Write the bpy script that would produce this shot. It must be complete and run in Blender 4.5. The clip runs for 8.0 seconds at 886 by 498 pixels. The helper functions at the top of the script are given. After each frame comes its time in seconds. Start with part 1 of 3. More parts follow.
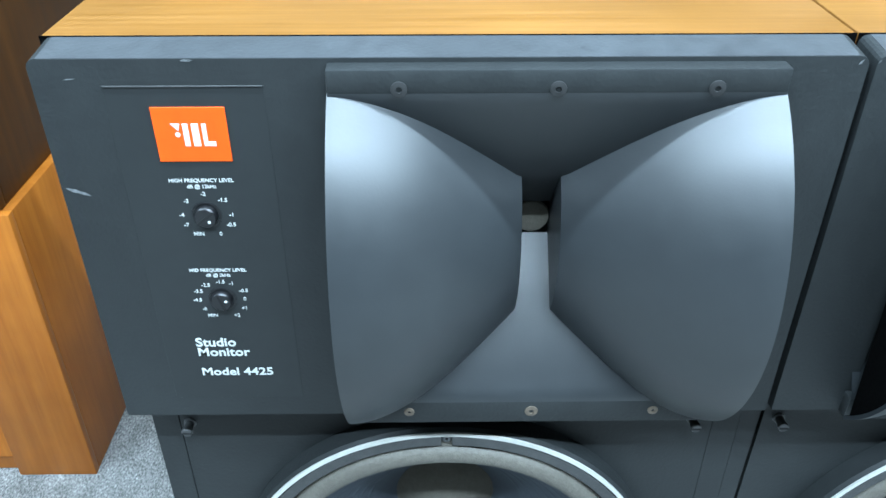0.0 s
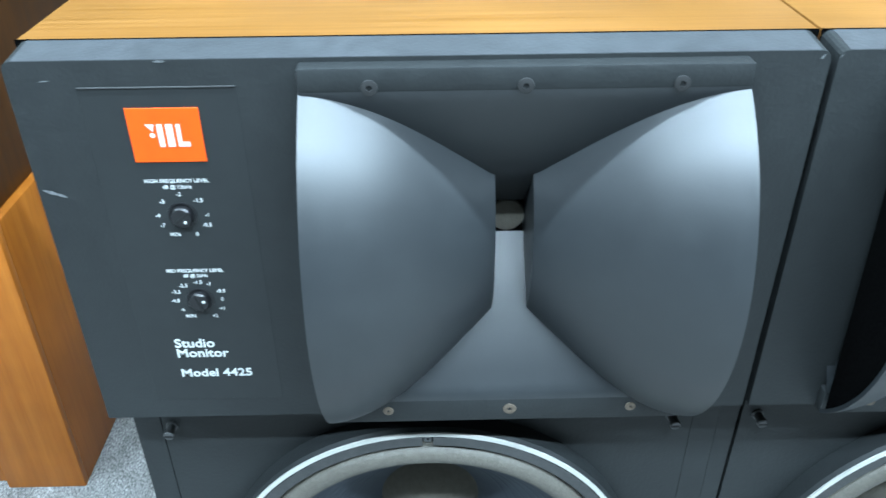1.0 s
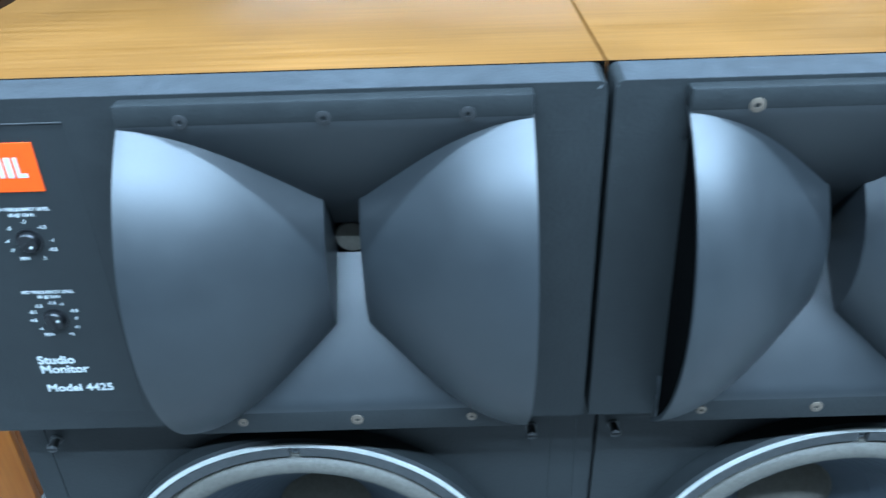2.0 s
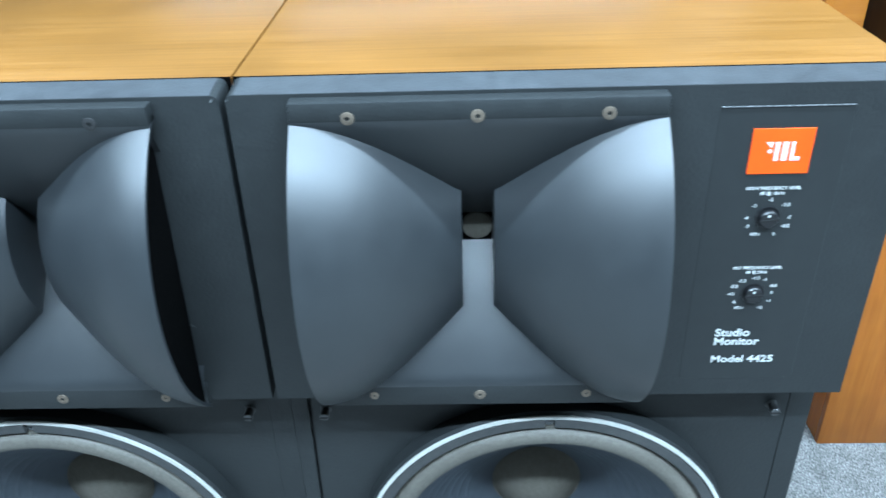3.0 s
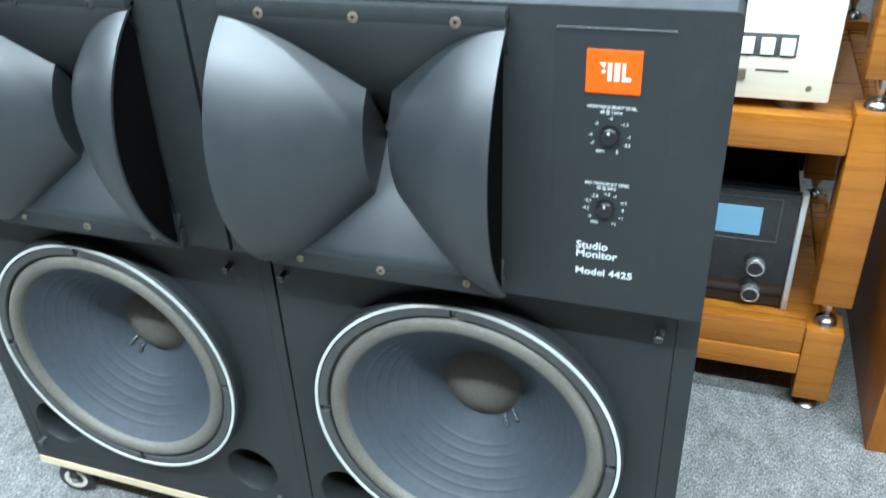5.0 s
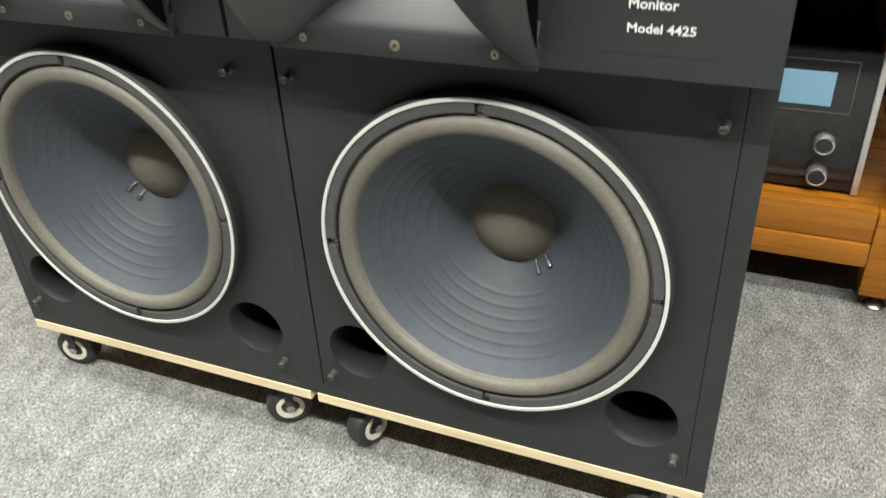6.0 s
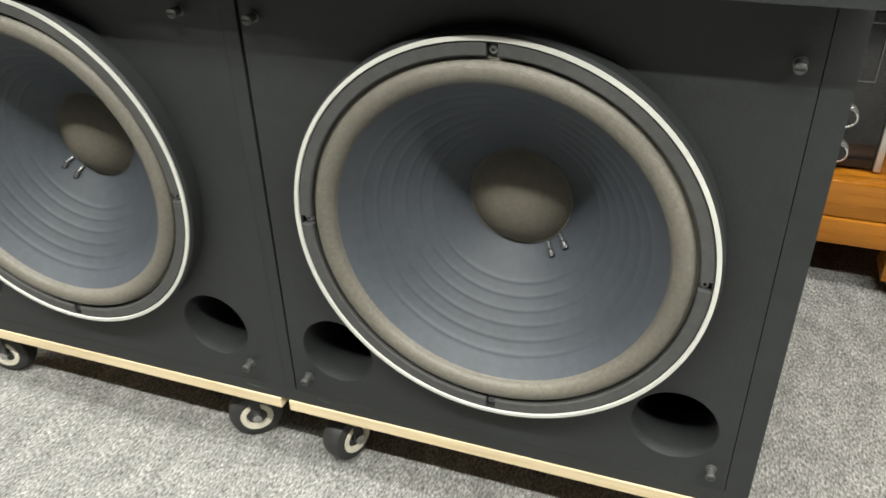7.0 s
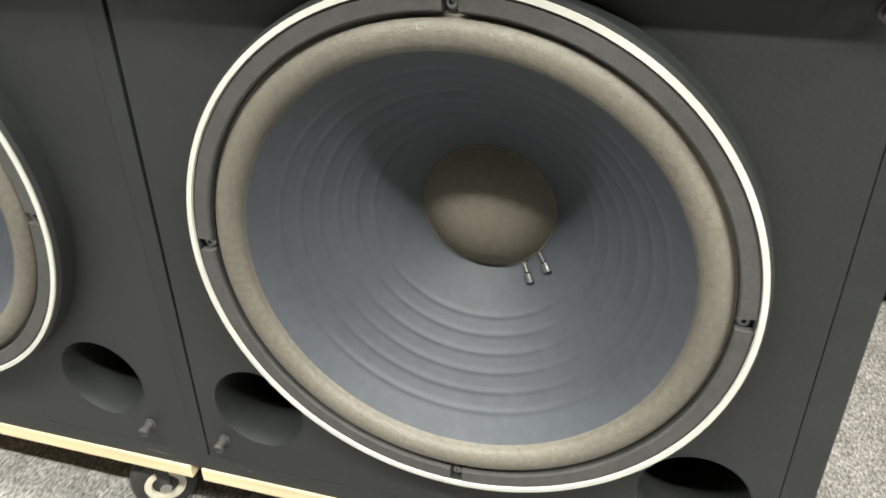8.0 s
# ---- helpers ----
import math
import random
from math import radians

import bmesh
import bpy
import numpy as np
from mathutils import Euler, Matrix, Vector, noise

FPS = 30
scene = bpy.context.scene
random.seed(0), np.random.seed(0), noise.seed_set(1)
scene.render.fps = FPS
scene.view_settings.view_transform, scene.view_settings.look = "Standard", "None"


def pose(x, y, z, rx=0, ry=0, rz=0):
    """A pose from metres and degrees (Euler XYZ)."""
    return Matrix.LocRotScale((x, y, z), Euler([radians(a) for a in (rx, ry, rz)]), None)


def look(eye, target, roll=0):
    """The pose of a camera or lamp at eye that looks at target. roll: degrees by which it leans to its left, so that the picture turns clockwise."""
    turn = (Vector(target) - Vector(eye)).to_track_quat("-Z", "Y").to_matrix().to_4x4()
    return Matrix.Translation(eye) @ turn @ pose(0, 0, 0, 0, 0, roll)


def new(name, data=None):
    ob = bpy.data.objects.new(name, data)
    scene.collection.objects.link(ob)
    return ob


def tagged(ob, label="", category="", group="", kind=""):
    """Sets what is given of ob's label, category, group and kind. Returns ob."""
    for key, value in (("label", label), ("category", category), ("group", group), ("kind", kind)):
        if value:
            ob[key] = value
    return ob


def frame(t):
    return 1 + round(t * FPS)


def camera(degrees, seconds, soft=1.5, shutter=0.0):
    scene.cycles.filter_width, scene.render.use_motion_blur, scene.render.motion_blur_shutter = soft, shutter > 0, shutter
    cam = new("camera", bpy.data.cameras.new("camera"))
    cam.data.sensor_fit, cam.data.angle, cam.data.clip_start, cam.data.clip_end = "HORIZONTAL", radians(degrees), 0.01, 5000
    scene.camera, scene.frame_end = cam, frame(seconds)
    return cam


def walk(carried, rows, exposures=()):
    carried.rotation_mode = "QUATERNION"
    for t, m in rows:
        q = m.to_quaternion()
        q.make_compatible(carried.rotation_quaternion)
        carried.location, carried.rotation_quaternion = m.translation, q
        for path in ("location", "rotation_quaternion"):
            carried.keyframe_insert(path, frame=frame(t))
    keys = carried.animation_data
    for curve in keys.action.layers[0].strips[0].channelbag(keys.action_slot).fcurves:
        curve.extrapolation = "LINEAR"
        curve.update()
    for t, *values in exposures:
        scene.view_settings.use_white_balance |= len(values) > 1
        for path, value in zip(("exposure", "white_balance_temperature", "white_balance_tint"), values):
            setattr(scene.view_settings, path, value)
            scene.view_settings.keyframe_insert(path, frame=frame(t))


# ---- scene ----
cam = camera(57.3, 8.0, shutter=0.4)
PATH = [
    (0, (-0.209, -0.407, 0.865), (-0.19, 1.263, -0.236), 0.0),
    (0.5, (-0.212, -0.416, 0.865), (-0.189, 1.266, -0.218), -0.0),
    (1, (-0.197, -0.416, 0.86), (-0.169, 1.272, -0.212), -0.5),
    (1.2, (-0.181, -0.418, 0.858), (-0.148, 1.272, -0.21), -0.7),
    (2.3, (-0.02, -0.46, 0.879), (-0.045, 1.26, -0.141), -2.1),
    (2.5, (0.036, -0.47, 0.88), (0.01, 1.247, -0.146), -2.0),
    (3, (0.146, -0.485, 0.894), (0.086, 1.225, -0.142), -2.0),
    (3.5, (0.204, -0.433, 0.887), (0.062, 1.269, -0.154), -1.9),
    (4, (0.261, -0.43, 0.905), (-0.02, 1.248, -0.146), -2.2),
    (4.2, (0.3, -0.455, 0.904), (-0.041, 1.206, -0.156), -2.4),
    (5.3, (0.414, -0.574, 0.825), (-0.228, 1.009, -0.216), -3.0),
    (5.5, (0.409, -0.575, 0.781), (-0.236, 1.0, -0.27), -2.8),
    (6, (0.407, -0.55, 0.693), (-0.273, 0.989, -0.388), -3.1),
    (6.5, (0.381, -0.522, 0.65), (-0.265, 1.024, -0.441), -2.6),
    (7, (0.345, -0.478, 0.618), (-0.247, 1.093, -0.468), -1.9),
    (7.5, (0.333, -0.408, 0.569), (-0.224, 1.196, -0.488), -1.2),
    (8, (0.303, -0.354, 0.549), (-0.18, 1.26, -0.528), -1.2),
]
# the picture warms and darkens as the camera moves down
EXPOSURES = [
    (0, 0.06, 5120, -3),
    (0.5, 0.08, 5200, -3),
    (1, 0.07, 5180, -3),
    (1.2, 0.00, 5120, -3),
    (2.3, -0.13, 4470, -3),
    (2.5, -0.13, 4470, -3),
    (3, -0.03, 4930, -3),
    (3.5, 0.05, 5380, -3),
    (4.2, 0.03, 5560, -2),
    (5.3, 0.0, 5550, 0),
    (5.5, -0.03, 6100, 3),
    (6, -0.22, 7200, 6),
    (6.5, -0.35, 7150, 7),
    (7, -0.24, 7250, 7),
    (7.5, 0.01, 7350, 8),
    (8, 0.15, 7450, 8),
]
walk(cam, [(t, look(eye, target, roll)) for t, eye, target, roll in PATH], EXPOSURES)

# ---- world and light ----
world = bpy.data.worlds.new("world")
scene.world = world
world.use_nodes = True
world.node_tree.nodes["Background"].inputs[0].default_value = (0.9, 0.95, 1.0, 1)
world.node_tree.nodes["Background"].inputs[1].default_value = 0.02

CEIL = 2.6
LIGHTS = [(x, y, w * k) for y, w in ((-1.30, 106.0), (-0.33, 58.0), (1.0, 5.0)) for x, k in ((-1.9, 0.75), (0.1, 1.12), (2.1, 1.1))]
LIGHTS += [(-1.0, 6.3, 36.0), (1.0, 6.3, 36.0)]


def lamp(x, y, watts):
    data = bpy.data.lights.new("ceiling_lamp", "AREA")
    data.shape, data.size, data.size_y = "RECTANGLE", 1.97, 0.06
    data.energy, data.color = watts, (0.93, 0.97, 1.0)
    ob = new("ceiling_lamp", data)
    ob.matrix_world = pose(x, y, CEIL - 0.09)
    return ob


for lx, ly, lw in LIGHTS:
    lamp(lx, ly, lw)


# ---- materials ----
def material(name, base, rough=0.5, metal=0.0, spec=0.5, second=None, scale=(40, 40, 40), contrast=(0.35, 0.65),
             bump=0.0, bump_scale=300.0, rough_var=0.0, coat=0.0, detail=6.0, stain=0.0, random_shift=0.0):
    """A surface with two tones mixed by a stretched grain, larger faint stains, and a fine relief."""
    m = bpy.data.materials.new(name)
    m.use_nodes = True
    nt = m.node_tree
    b = nt.nodes["Principled BSDF"]
    b.inputs["Base Color"].default_value = (*base, 1)
    b.inputs["Roughness"].default_value = rough
    b.inputs["Metallic"].default_value = metal
    b.inputs["Specular IOR Level"].default_value = spec
    b.inputs["Coat Weight"].default_value = coat
    b.inputs["Coat Roughness"].default_value = 0.15
    co = nt.nodes.new("ShaderNodeTexCoord")
    src = co.outputs["Object"]
    if random_shift:
        info = nt.nodes.new("ShaderNodeObjectInfo")
        mul = nt.nodes.new("ShaderNodeMath")
        mul.operation = "MULTIPLY"
        mul.inputs[1].default_value = random_shift
        nt.links.new(info.outputs["Random"], mul.inputs[0])
        add = nt.nodes.new("ShaderNodeVectorMath")
        nt.links.new(src, add.inputs[0])
        nt.links.new(mul.outputs[0], add.inputs[1])
        src = add.outputs[0]
    mp = nt.nodes.new("ShaderNodeMapping")
    mp.inputs["Scale"].default_value = scale
    nt.links.new(src, mp.inputs["Vector"])
    colour = None
    if second:
        n = nt.nodes.new("ShaderNodeTexNoise")
        n.inputs["Scale"].default_value = 1.0
        n.inputs["Detail"].default_value = detail
        n.inputs["Roughness"].default_value = 0.65
        nt.links.new(mp.outputs[0], n.inputs["Vector"])
        r = nt.nodes.new("ShaderNodeValToRGB")
        r.color_ramp.elements[0].position, r.color_ramp.elements[1].position = contrast
        r.color_ramp.elements[0].color, r.color_ramp.elements[1].color = (*base, 1), (*second, 1)
        nt.links.new(n.outputs["Fac"], r.inputs[0])
        colour = r.outputs[0]
        if stain:
            n2 = nt.nodes.new("ShaderNodeTexNoise")
            n2.inputs["Scale"].default_value = 9.0
            n2.inputs["Detail"].default_value = 3.0
            nt.links.new(src, n2.inputs["Vector"])
            mr = nt.nodes.new("ShaderNodeMapRange")
            mr.inputs[1].default_value, mr.inputs[2].default_value = 0.3, 0.7
            mr.inputs[3].default_value, mr.inputs[4].default_value = 1 - stain, 1 + stain
            nt.links.new(n2.outputs["Fac"], mr.inputs[0])
            mx = nt.nodes.new("ShaderNodeVectorMath")
            mx.operation = "SCALE"
            nt.links.new(colour, mx.inputs[0])
            nt.links.new(mr.outputs[0], mx.inputs["Scale"])
            colour = mx.outputs[0]
        nt.links.new(colour, b.inputs["Base Color"])
        if rough_var:
            rr = nt.nodes.new("ShaderNodeMapRange")
            rr.inputs[3].default_value, rr.inputs[4].default_value = rough - rough_var, rough + rough_var
            nt.links.new(n.outputs["Fac"], rr.inputs[0])
            nt.links.new(rr.outputs[0], b.inputs["Roughness"])
    if bump:
        nb = nt.nodes.new("ShaderNodeTexNoise")
        nb.inputs["Scale"].default_value = bump_scale
        nb.inputs["Detail"].default_value = 3.0
        nt.links.new(src, nb.inputs["Vector"])
        bp = nt.nodes.new("ShaderNodeBump")
        bp.inputs["Strength"].default_value = bump
        bp.inputs["Distance"].default_value = 0.001
        nt.links.new(nb.outputs["Fac"], bp.inputs["Height"])
        nt.links.new(bp.outputs[0], b.inputs["Normal"])
    return m


PAINT = material("black_paint", (0.0180, 0.0200, 0.0206), 0.56, spec=0.36, second=(0.0215, 0.0238, 0.0243), scale=(90, 90, 90), bump=0.25, bump_scale=420, stain=0.12, rough_var=0.08)
HORN = material("satin_black_plastic", (0.0165, 0.0190, 0.0215), 0.44, second=(0.0195, 0.0224, 0.0250), scale=(60, 60, 60), bump=0.03, bump_scale=700, stain=0.06, rough_var=0.05, spec=0.85)
PLATE = material("black_label_plate", (0.0180, 0.0200, 0.0206), 0.55, spec=0.37, second=(0.0205, 0.0228, 0.0233), scale=(60, 60, 60))
# near-black without gloss: black parts, and shade painted into the horn flanks
DARK = material("black_and_shade", (0.0018, 0.0018, 0.0018), 0.7, second=(0.0045, 0.0045, 0.0045), scale=(500, 500, 500), spec=0.0, bump=0.4, bump_scale=600)
GROOVE = material("dark_joint", (0.006, 0.006, 0.006), 0.8)
TEAK = material("teak_veneer", (0.165, 0.074, 0.0115), 0.33, second=(0.246, 0.122, 0.030), scale=(6, 230, 230), detail=9.0, contrast=(0.29, 0.71), bump=0.06, bump_scale=260, rough_var=0.07, stain=0.15, random_shift=7.0)
CHERRY = material("cherry_veneer", (0.27, 0.083, 0.005), 0.40, spec=0.4, second=(0.385, 0.138, 0.014), scale=(70, 70, 4), contrast=(0.3, 0.7), rough_var=0.06, stain=0.14, random_shift=5.0, bump=0.05)
WALNUT = material("dark_walnut_veneer", (0.046, 0.018, 0.003), 0.45, spec=0.3, second=(0.082, 0.032, 0.005), scale=(60, 60, 4), contrast=(0.3, 0.7), rough_var=0.06, stain=0.15, bump=0.05)
RAILWOOD = material("oiled_cherry", (0.25, 0.082, 0.006), 0.28, spec=0.45, second=(0.36, 0.138, 0.014), scale=(5, 90, 120), contrast=(0.3, 0.7), rough_var=0.05, stain=0.12, random_shift=3.0, bump=0.05)
PLY = material("pale_plywood", (0.58, 0.45, 0.275), 0.65, second=(0.71, 0.595, 0.41), scale=(8, 60, 160), contrast=(0.35, 0.7), bump=0.2, bump_scale=200, stain=0.08, random_shift=2.0)
FOAM = material("taupe_foam", (0.100, 0.092, 0.076), 0.5, second=(0.135, 0.125, 0.104), scale=(300, 300, 300), bump=0.5, bump_scale=900, stain=0.12, spec=0.5)
CONE = material("blue_black_paper", (0.046, 0.053, 0.063), 0.50, spec=0.34, second=(0.055, 0.063, 0.075), scale=(120, 120, 120), bump=0.07, bump_scale=650, stain=0.08)
CAP = material("grey_brown_felt", (0.125, 0.114, 0.094), 0.8, second=(0.148, 0.136, 0.113), scale=(200, 200, 200), bump=0.3, bump_scale=800, stain=0.10, spec=0.08)
GASKET = material("charcoal_gasket", (0.045, 0.046, 0.046), 0.7, second=(0.058, 0.058, 0.057), scale=(150, 150, 150), bump=0.35, bump_scale=700, stain=0.12)
TRIM = material("white_enamelled_trim", (0.54, 0.54, 0.50), 0.45, second=(0.47, 0.47, 0.44), scale=(60, 60, 60))
ORANGE = material("orange_enamel", (0.82, 0.098, 0.004), 0.5, spec=0.15, second=(0.76, 0.086, 0.004), scale=(40, 40, 40))
WHITE = material("white_print", (0.58, 0.60, 0.585), 0.55, spec=0.2)
CHROME = material("worn_steel", (0.55, 0.55, 0.54), 0.25, metal=1.0, second=(0.45, 0.45, 0.44), scale=(200, 200, 200))
DULL = material("dull_solder", (0.15, 0.16, 0.17), 0.32, metal=0.7, second=(0.18, 0.18, 0.18), scale=(300, 300, 300))
BRASS = material("brown_zinc", (0.22, 0.18, 0.135), 0.45, metal=0.5, second=(0.14, 0.115, 0.09), scale=(300, 300, 300))
RUBBER = material("black_rubber", (0.018, 0.018, 0.018), 0.55, second=(0.026, 0.026, 0.026), scale=(100, 100, 100), stain=0.15)
PEG = material("grey_black_plastic", (0.045, 0.046, 0.046), 0.35, second=(0.06, 0.06, 0.06), scale=(120, 120, 120))
GLOSS = material("glossy_black_plastic", (0.008, 0.008, 0.009), 0.28, second=(0.012, 0.012, 0.013), scale=(120, 120, 120))
PALER_PAINT = material("paler_black_paint", (0.042, 0.045, 0.049), 0.5, second=(0.055, 0.059, 0.064), scale=(70, 70, 70), bump=0.2, bump_scale=420, stain=0.15, rough_var=0.08)
# grey of the rubbed streaks and of the right plate's painted edge highlight
SCUFF_GLINT = material("rubbed_and_highlight_grey", (0.17, 0.175, 0.18), 0.7, second=(0.08, 0.083, 0.085), scale=(400, 400, 400), contrast=(0.4, 0.6))
KNOB = material("bright_plated_ring", (0.72, 0.71, 0.69), 0.22, metal=0.9, second=(0.62, 0.61, 0.59), scale=(80, 80, 80))
HUBMAT = material("cream_plastic_hub", (0.66, 0.62, 0.52), 0.45, second=(0.58, 0.54, 0.45), scale=(80, 80, 80))
GLASSBLACK = material("black_glass_front", (0.012, 0.012, 0.013), 0.12, second=(0.016, 0.016, 0.017), scale=(50, 50, 50))
CHAMPAGNE = material("champagne_metal", (0.78, 0.70, 0.55), 0.38, metal=0.25, second=(0.72, 0.65, 0.51), scale=(4, 90, 300))
SILVER = material("silver_trim", (0.62, 0.62, 0.60), 0.3, metal=0.7)
WALLM = material("brown_wall_covering", (0.11, 0.102, 0.09), 0.8, second=(0.09, 0.083, 0.073), scale=(3, 3, 3), bump=0.15, bump_scale=90)
COLM = material("grey_beige_cloth", (0.36, 0.255, 0.19), 0.85, second=(0.43, 0.315, 0.24), scale=(60, 60, 5), bump=0.3, bump_scale=300)
CEILM = material("ceiling_tile", (0.34, 0.34, 0.33), 0.9, second=(0.30, 0.30, 0.29), scale=(60, 60, 60), bump=0.3, bump_scale=120)


def glow(name, colour, strength):
    m = bpy.data.materials.new(name)
    m.use_nodes = True
    b = m.node_tree.nodes["Principled BSDF"]
    b.inputs["Base Color"].default_value = (*colour, 1)
    b.inputs["Roughness"].default_value = 0.3
    b.inputs["Emission Color"].default_value = (*colour, 1)
    b.inputs["Emission Strength"].default_value = strength
    return m


SCREEN = glow("lit_blue_display", (0.14, 0.27, 0.37), 0.2)
DIFFUSER = glow("lit_diffuser", (0.93, 0.97, 1.0), 6.0)


def carpet_material():
    m = bpy.data.materials.new("grey_fleck_carpet")
    m.use_nodes = True
    nt = m.node_tree
    b = nt.nodes["Principled BSDF"]
    b.inputs["Roughness"].default_value = 0.95
    b.inputs["Specular IOR Level"].default_value = 0.15
    co = nt.nodes.new("ShaderNodeTexCoord")
    lay = nt.nodes.new("ShaderNodeMapping")      # the pile lies along one way
    lay.inputs["Rotation"].default_value = (0, 0, radians(20))
    lay.inputs["Scale"].default_value = (1.25, 0.62, 1)
    nt.links.new(co.outputs["Object"], lay.inputs["Vector"])

    def grain(scale, detail, stops):
        n = nt.nodes.new("ShaderNodeTexNoise")
        n.inputs["Scale"].default_value = scale
        n.inputs["Detail"].default_value = detail
        n.inputs["Roughness"].default_value = 0.7
        nt.links.new(lay.outputs[0], n.inputs["Vector"])
        r = nt.nodes.new("ShaderNodeValToRGB")
        e = r.color_ramp.elements
        e[0].position, e[0].color = stops[0][0], (*stops[0][1], 1)
        e[1].position, e[1].color = stops[-1][0], (*stops[-1][1], 1)
        for p, c in stops[1:-1]:
            s = e.new(p)
            s.color = (*c, 1)
        nt.links.new(n.outputs["Fac"], r.inputs[0])
        return n, r

    n1, r1 = grain(330.0, 4.0, [(0.31, (0.05, 0.05, 0.051)), (0.45, (0.165, 0.164, 0.160)), (0.56, (0.265, 0.263, 0.255)), (0.72, (0.48, 0.476, 0.46))])
    n2, r2 = grain(34.0, 6.0, [(0.32, (0.66, 0.66, 0.655)), (0.68, (1.26, 1.26, 1.25))])
    mx = nt.nodes.new("ShaderNodeVectorMath")
    mx.operation = "MULTIPLY"
    nt.links.new(r1.outputs[0], mx.inputs[0])
    nt.links.new(r2.outputs[0], mx.inputs[1])
    nt.links.new(mx.outputs[0], b.inputs["Base Color"])
    bp = nt.nodes.new("ShaderNodeBump")
    bp.inputs["Strength"].default_value = 0.7
    bp.inputs["Distance"].default_value = 0.004
    nt.links.new(n1.outputs["Fac"], bp.inputs["Height"])
    nt.links.new(bp.outputs[0], b.inputs["Normal"])
    return m


CARPET = carpet_material()

# ---- building helpers ----
ORIGIN = {}


def thing(name, at, label, category, group="", kind=""):
    ob = new(name)
    ob.empty_display_size = 0.05
    ob.location = at
    ORIGIN[ob.name] = Vector(at)
    return tagged(ob, label, category, group, kind)


def finish(bm, smooth):
    bmesh.ops.recalc_face_normals(bm, faces=bm.faces)
    if smooth:
        for f in bm.faces:
            f.smooth = True
        for e in bm.edges:
            if len(e.link_faces) == 2 and e.calc_face_angle(0) > radians(smooth):
                e.smooth = False


def part(name, bm, mat, parent, label="", smooth=35):
    """Links a mesh, built in the room's own coordinates, as one object under a thing or a part."""
    org = ORIGIN[parent.name]
    finish(bm, smooth)
    bmesh.ops.translate(bm, verts=bm.verts, vec=-org)
    me = bpy.data.meshes.new(name)
    bm.to_mesh(me)
    bm.free()
    me.materials.append(mat)
    ob = new(name, me)
    ob.parent = parent
    ORIGIN[ob.name] = org
    if label:
        tagged(ob, label)
    return ob


def solid(name, bm, mat, label, category, kind="", smooth=35):
    finish(bm, smooth)
    me = bpy.data.meshes.new(name)
    bm.to_mesh(me)
    bm.free()
    me.materials.append(mat)
    return tagged(new(name, me), label, category, "", kind)


def box(x0, x1, y0, y1, z0, z1, bevel=0.0, segments=2, bm=None):
    bm = bm or bmesh.new()
    vs = [bm.verts.new((x, y, z)) for x in (x0, x1) for y in (y0, y1) for z in (z0, z1)]
    faces = [(0, 1, 3, 2), (4, 6, 7, 5), (0, 4, 5, 1), (2, 3, 7, 6), (0, 2, 6, 4), (1, 5, 7, 3)]
    fs = [bm.faces.new([vs[i] for i in f]) for f in faces]
    bmesh.ops.recalc_face_normals(bm, faces=fs)
    if bevel:
        es = list({e for f in fs for e in f.edges})
        bmesh.ops.bevel(bm, geom=es, offset=bevel, segments=segments, profile=0.5, affect="EDGES")
    return bm


def lathe(profile, cx, cz, n=96, a0=0.0, a1=2 * math.pi, bm=None, closed=False):
    """Turns a profile of (radius, y) round an axis along y through (cx, cz)."""
    bm = bm or bmesh.new()
    full = abs(a1 - a0 - 2 * math.pi) < 1e-6
    k = n if full else n + 1
    rings = []
    for i in range(k):
        a = a0 + (a1 - a0) * i / n
        rings.append([bm.verts.new((cx + r * math.cos(a), y, cz + r * math.sin(a))) for r, y in profile])
    m = len(profile)
    for i in range(n):
        p, q = rings[i], rings[(i + 1) % k]
        for j in range(m if closed else m - 1):
            bm.faces.new([p[j], p[(j + 1) % m], q[(j + 1) % m], q[j]])
    if closed and not full:
        bm.faces.new(rings[0])
        bm.faces.new(rings[-1])
    bmesh.ops.remove_doubles(bm, verts=bm.verts, dist=1e-6)
    return bm


def rod(a, b, r0, r1=None, n=16, bm=None):
    """A closed round bar from a to b, tapering from r0 to r1."""
    bm = bm or bmesh.new()
    a, b = Vector(a), Vector(b)
    r1 = r0 if r1 is None else r1
    turn = (b - a).to_track_quat("Z", "Y").to_matrix()
    lo, hi = [], []
    for i in range(n):
        d = turn @ Vector((math.cos(2 * math.pi * i / n), math.sin(2 * math.pi * i / n), 0))
        lo.append(bm.verts.new(a + d * r0))
        hi.append(bm.verts.new(b + d * r1))
    for i in range(n):
        j = (i + 1) % n
        bm.faces.new([lo[i], lo[j], hi[j], hi[i]])
    bm.faces.new(lo[::-1])
    bm.faces.new(hi)
    return bm


def spin(profile, centre, axis, n=40, closed=False):
    """Turns a profile of (radius, along) round an axis of any direction."""
    bm = bmesh.new()
    turn = Vector(axis).normalized().to_track_quat("Z", "Y").to_matrix()
    c = Vector(centre)
    rings = [[bm.verts.new(c + turn @ Vector((r * math.cos(2 * math.pi * i / n), r * math.sin(2 * math.pi * i / n), h))) for r, h in profile] for i in range(n)]
    m = len(profile)
    for i in range(n):
        p, q = rings[i], rings[(i + 1) % n]
        for j in range(m if closed else m - 1):
            bm.faces.new([p[j], p[(j + 1) % m], q[(j + 1) % m], q[j]])
    bmesh.ops.remove_doubles(bm, verts=bm.verts, dist=1e-6)
    return bm


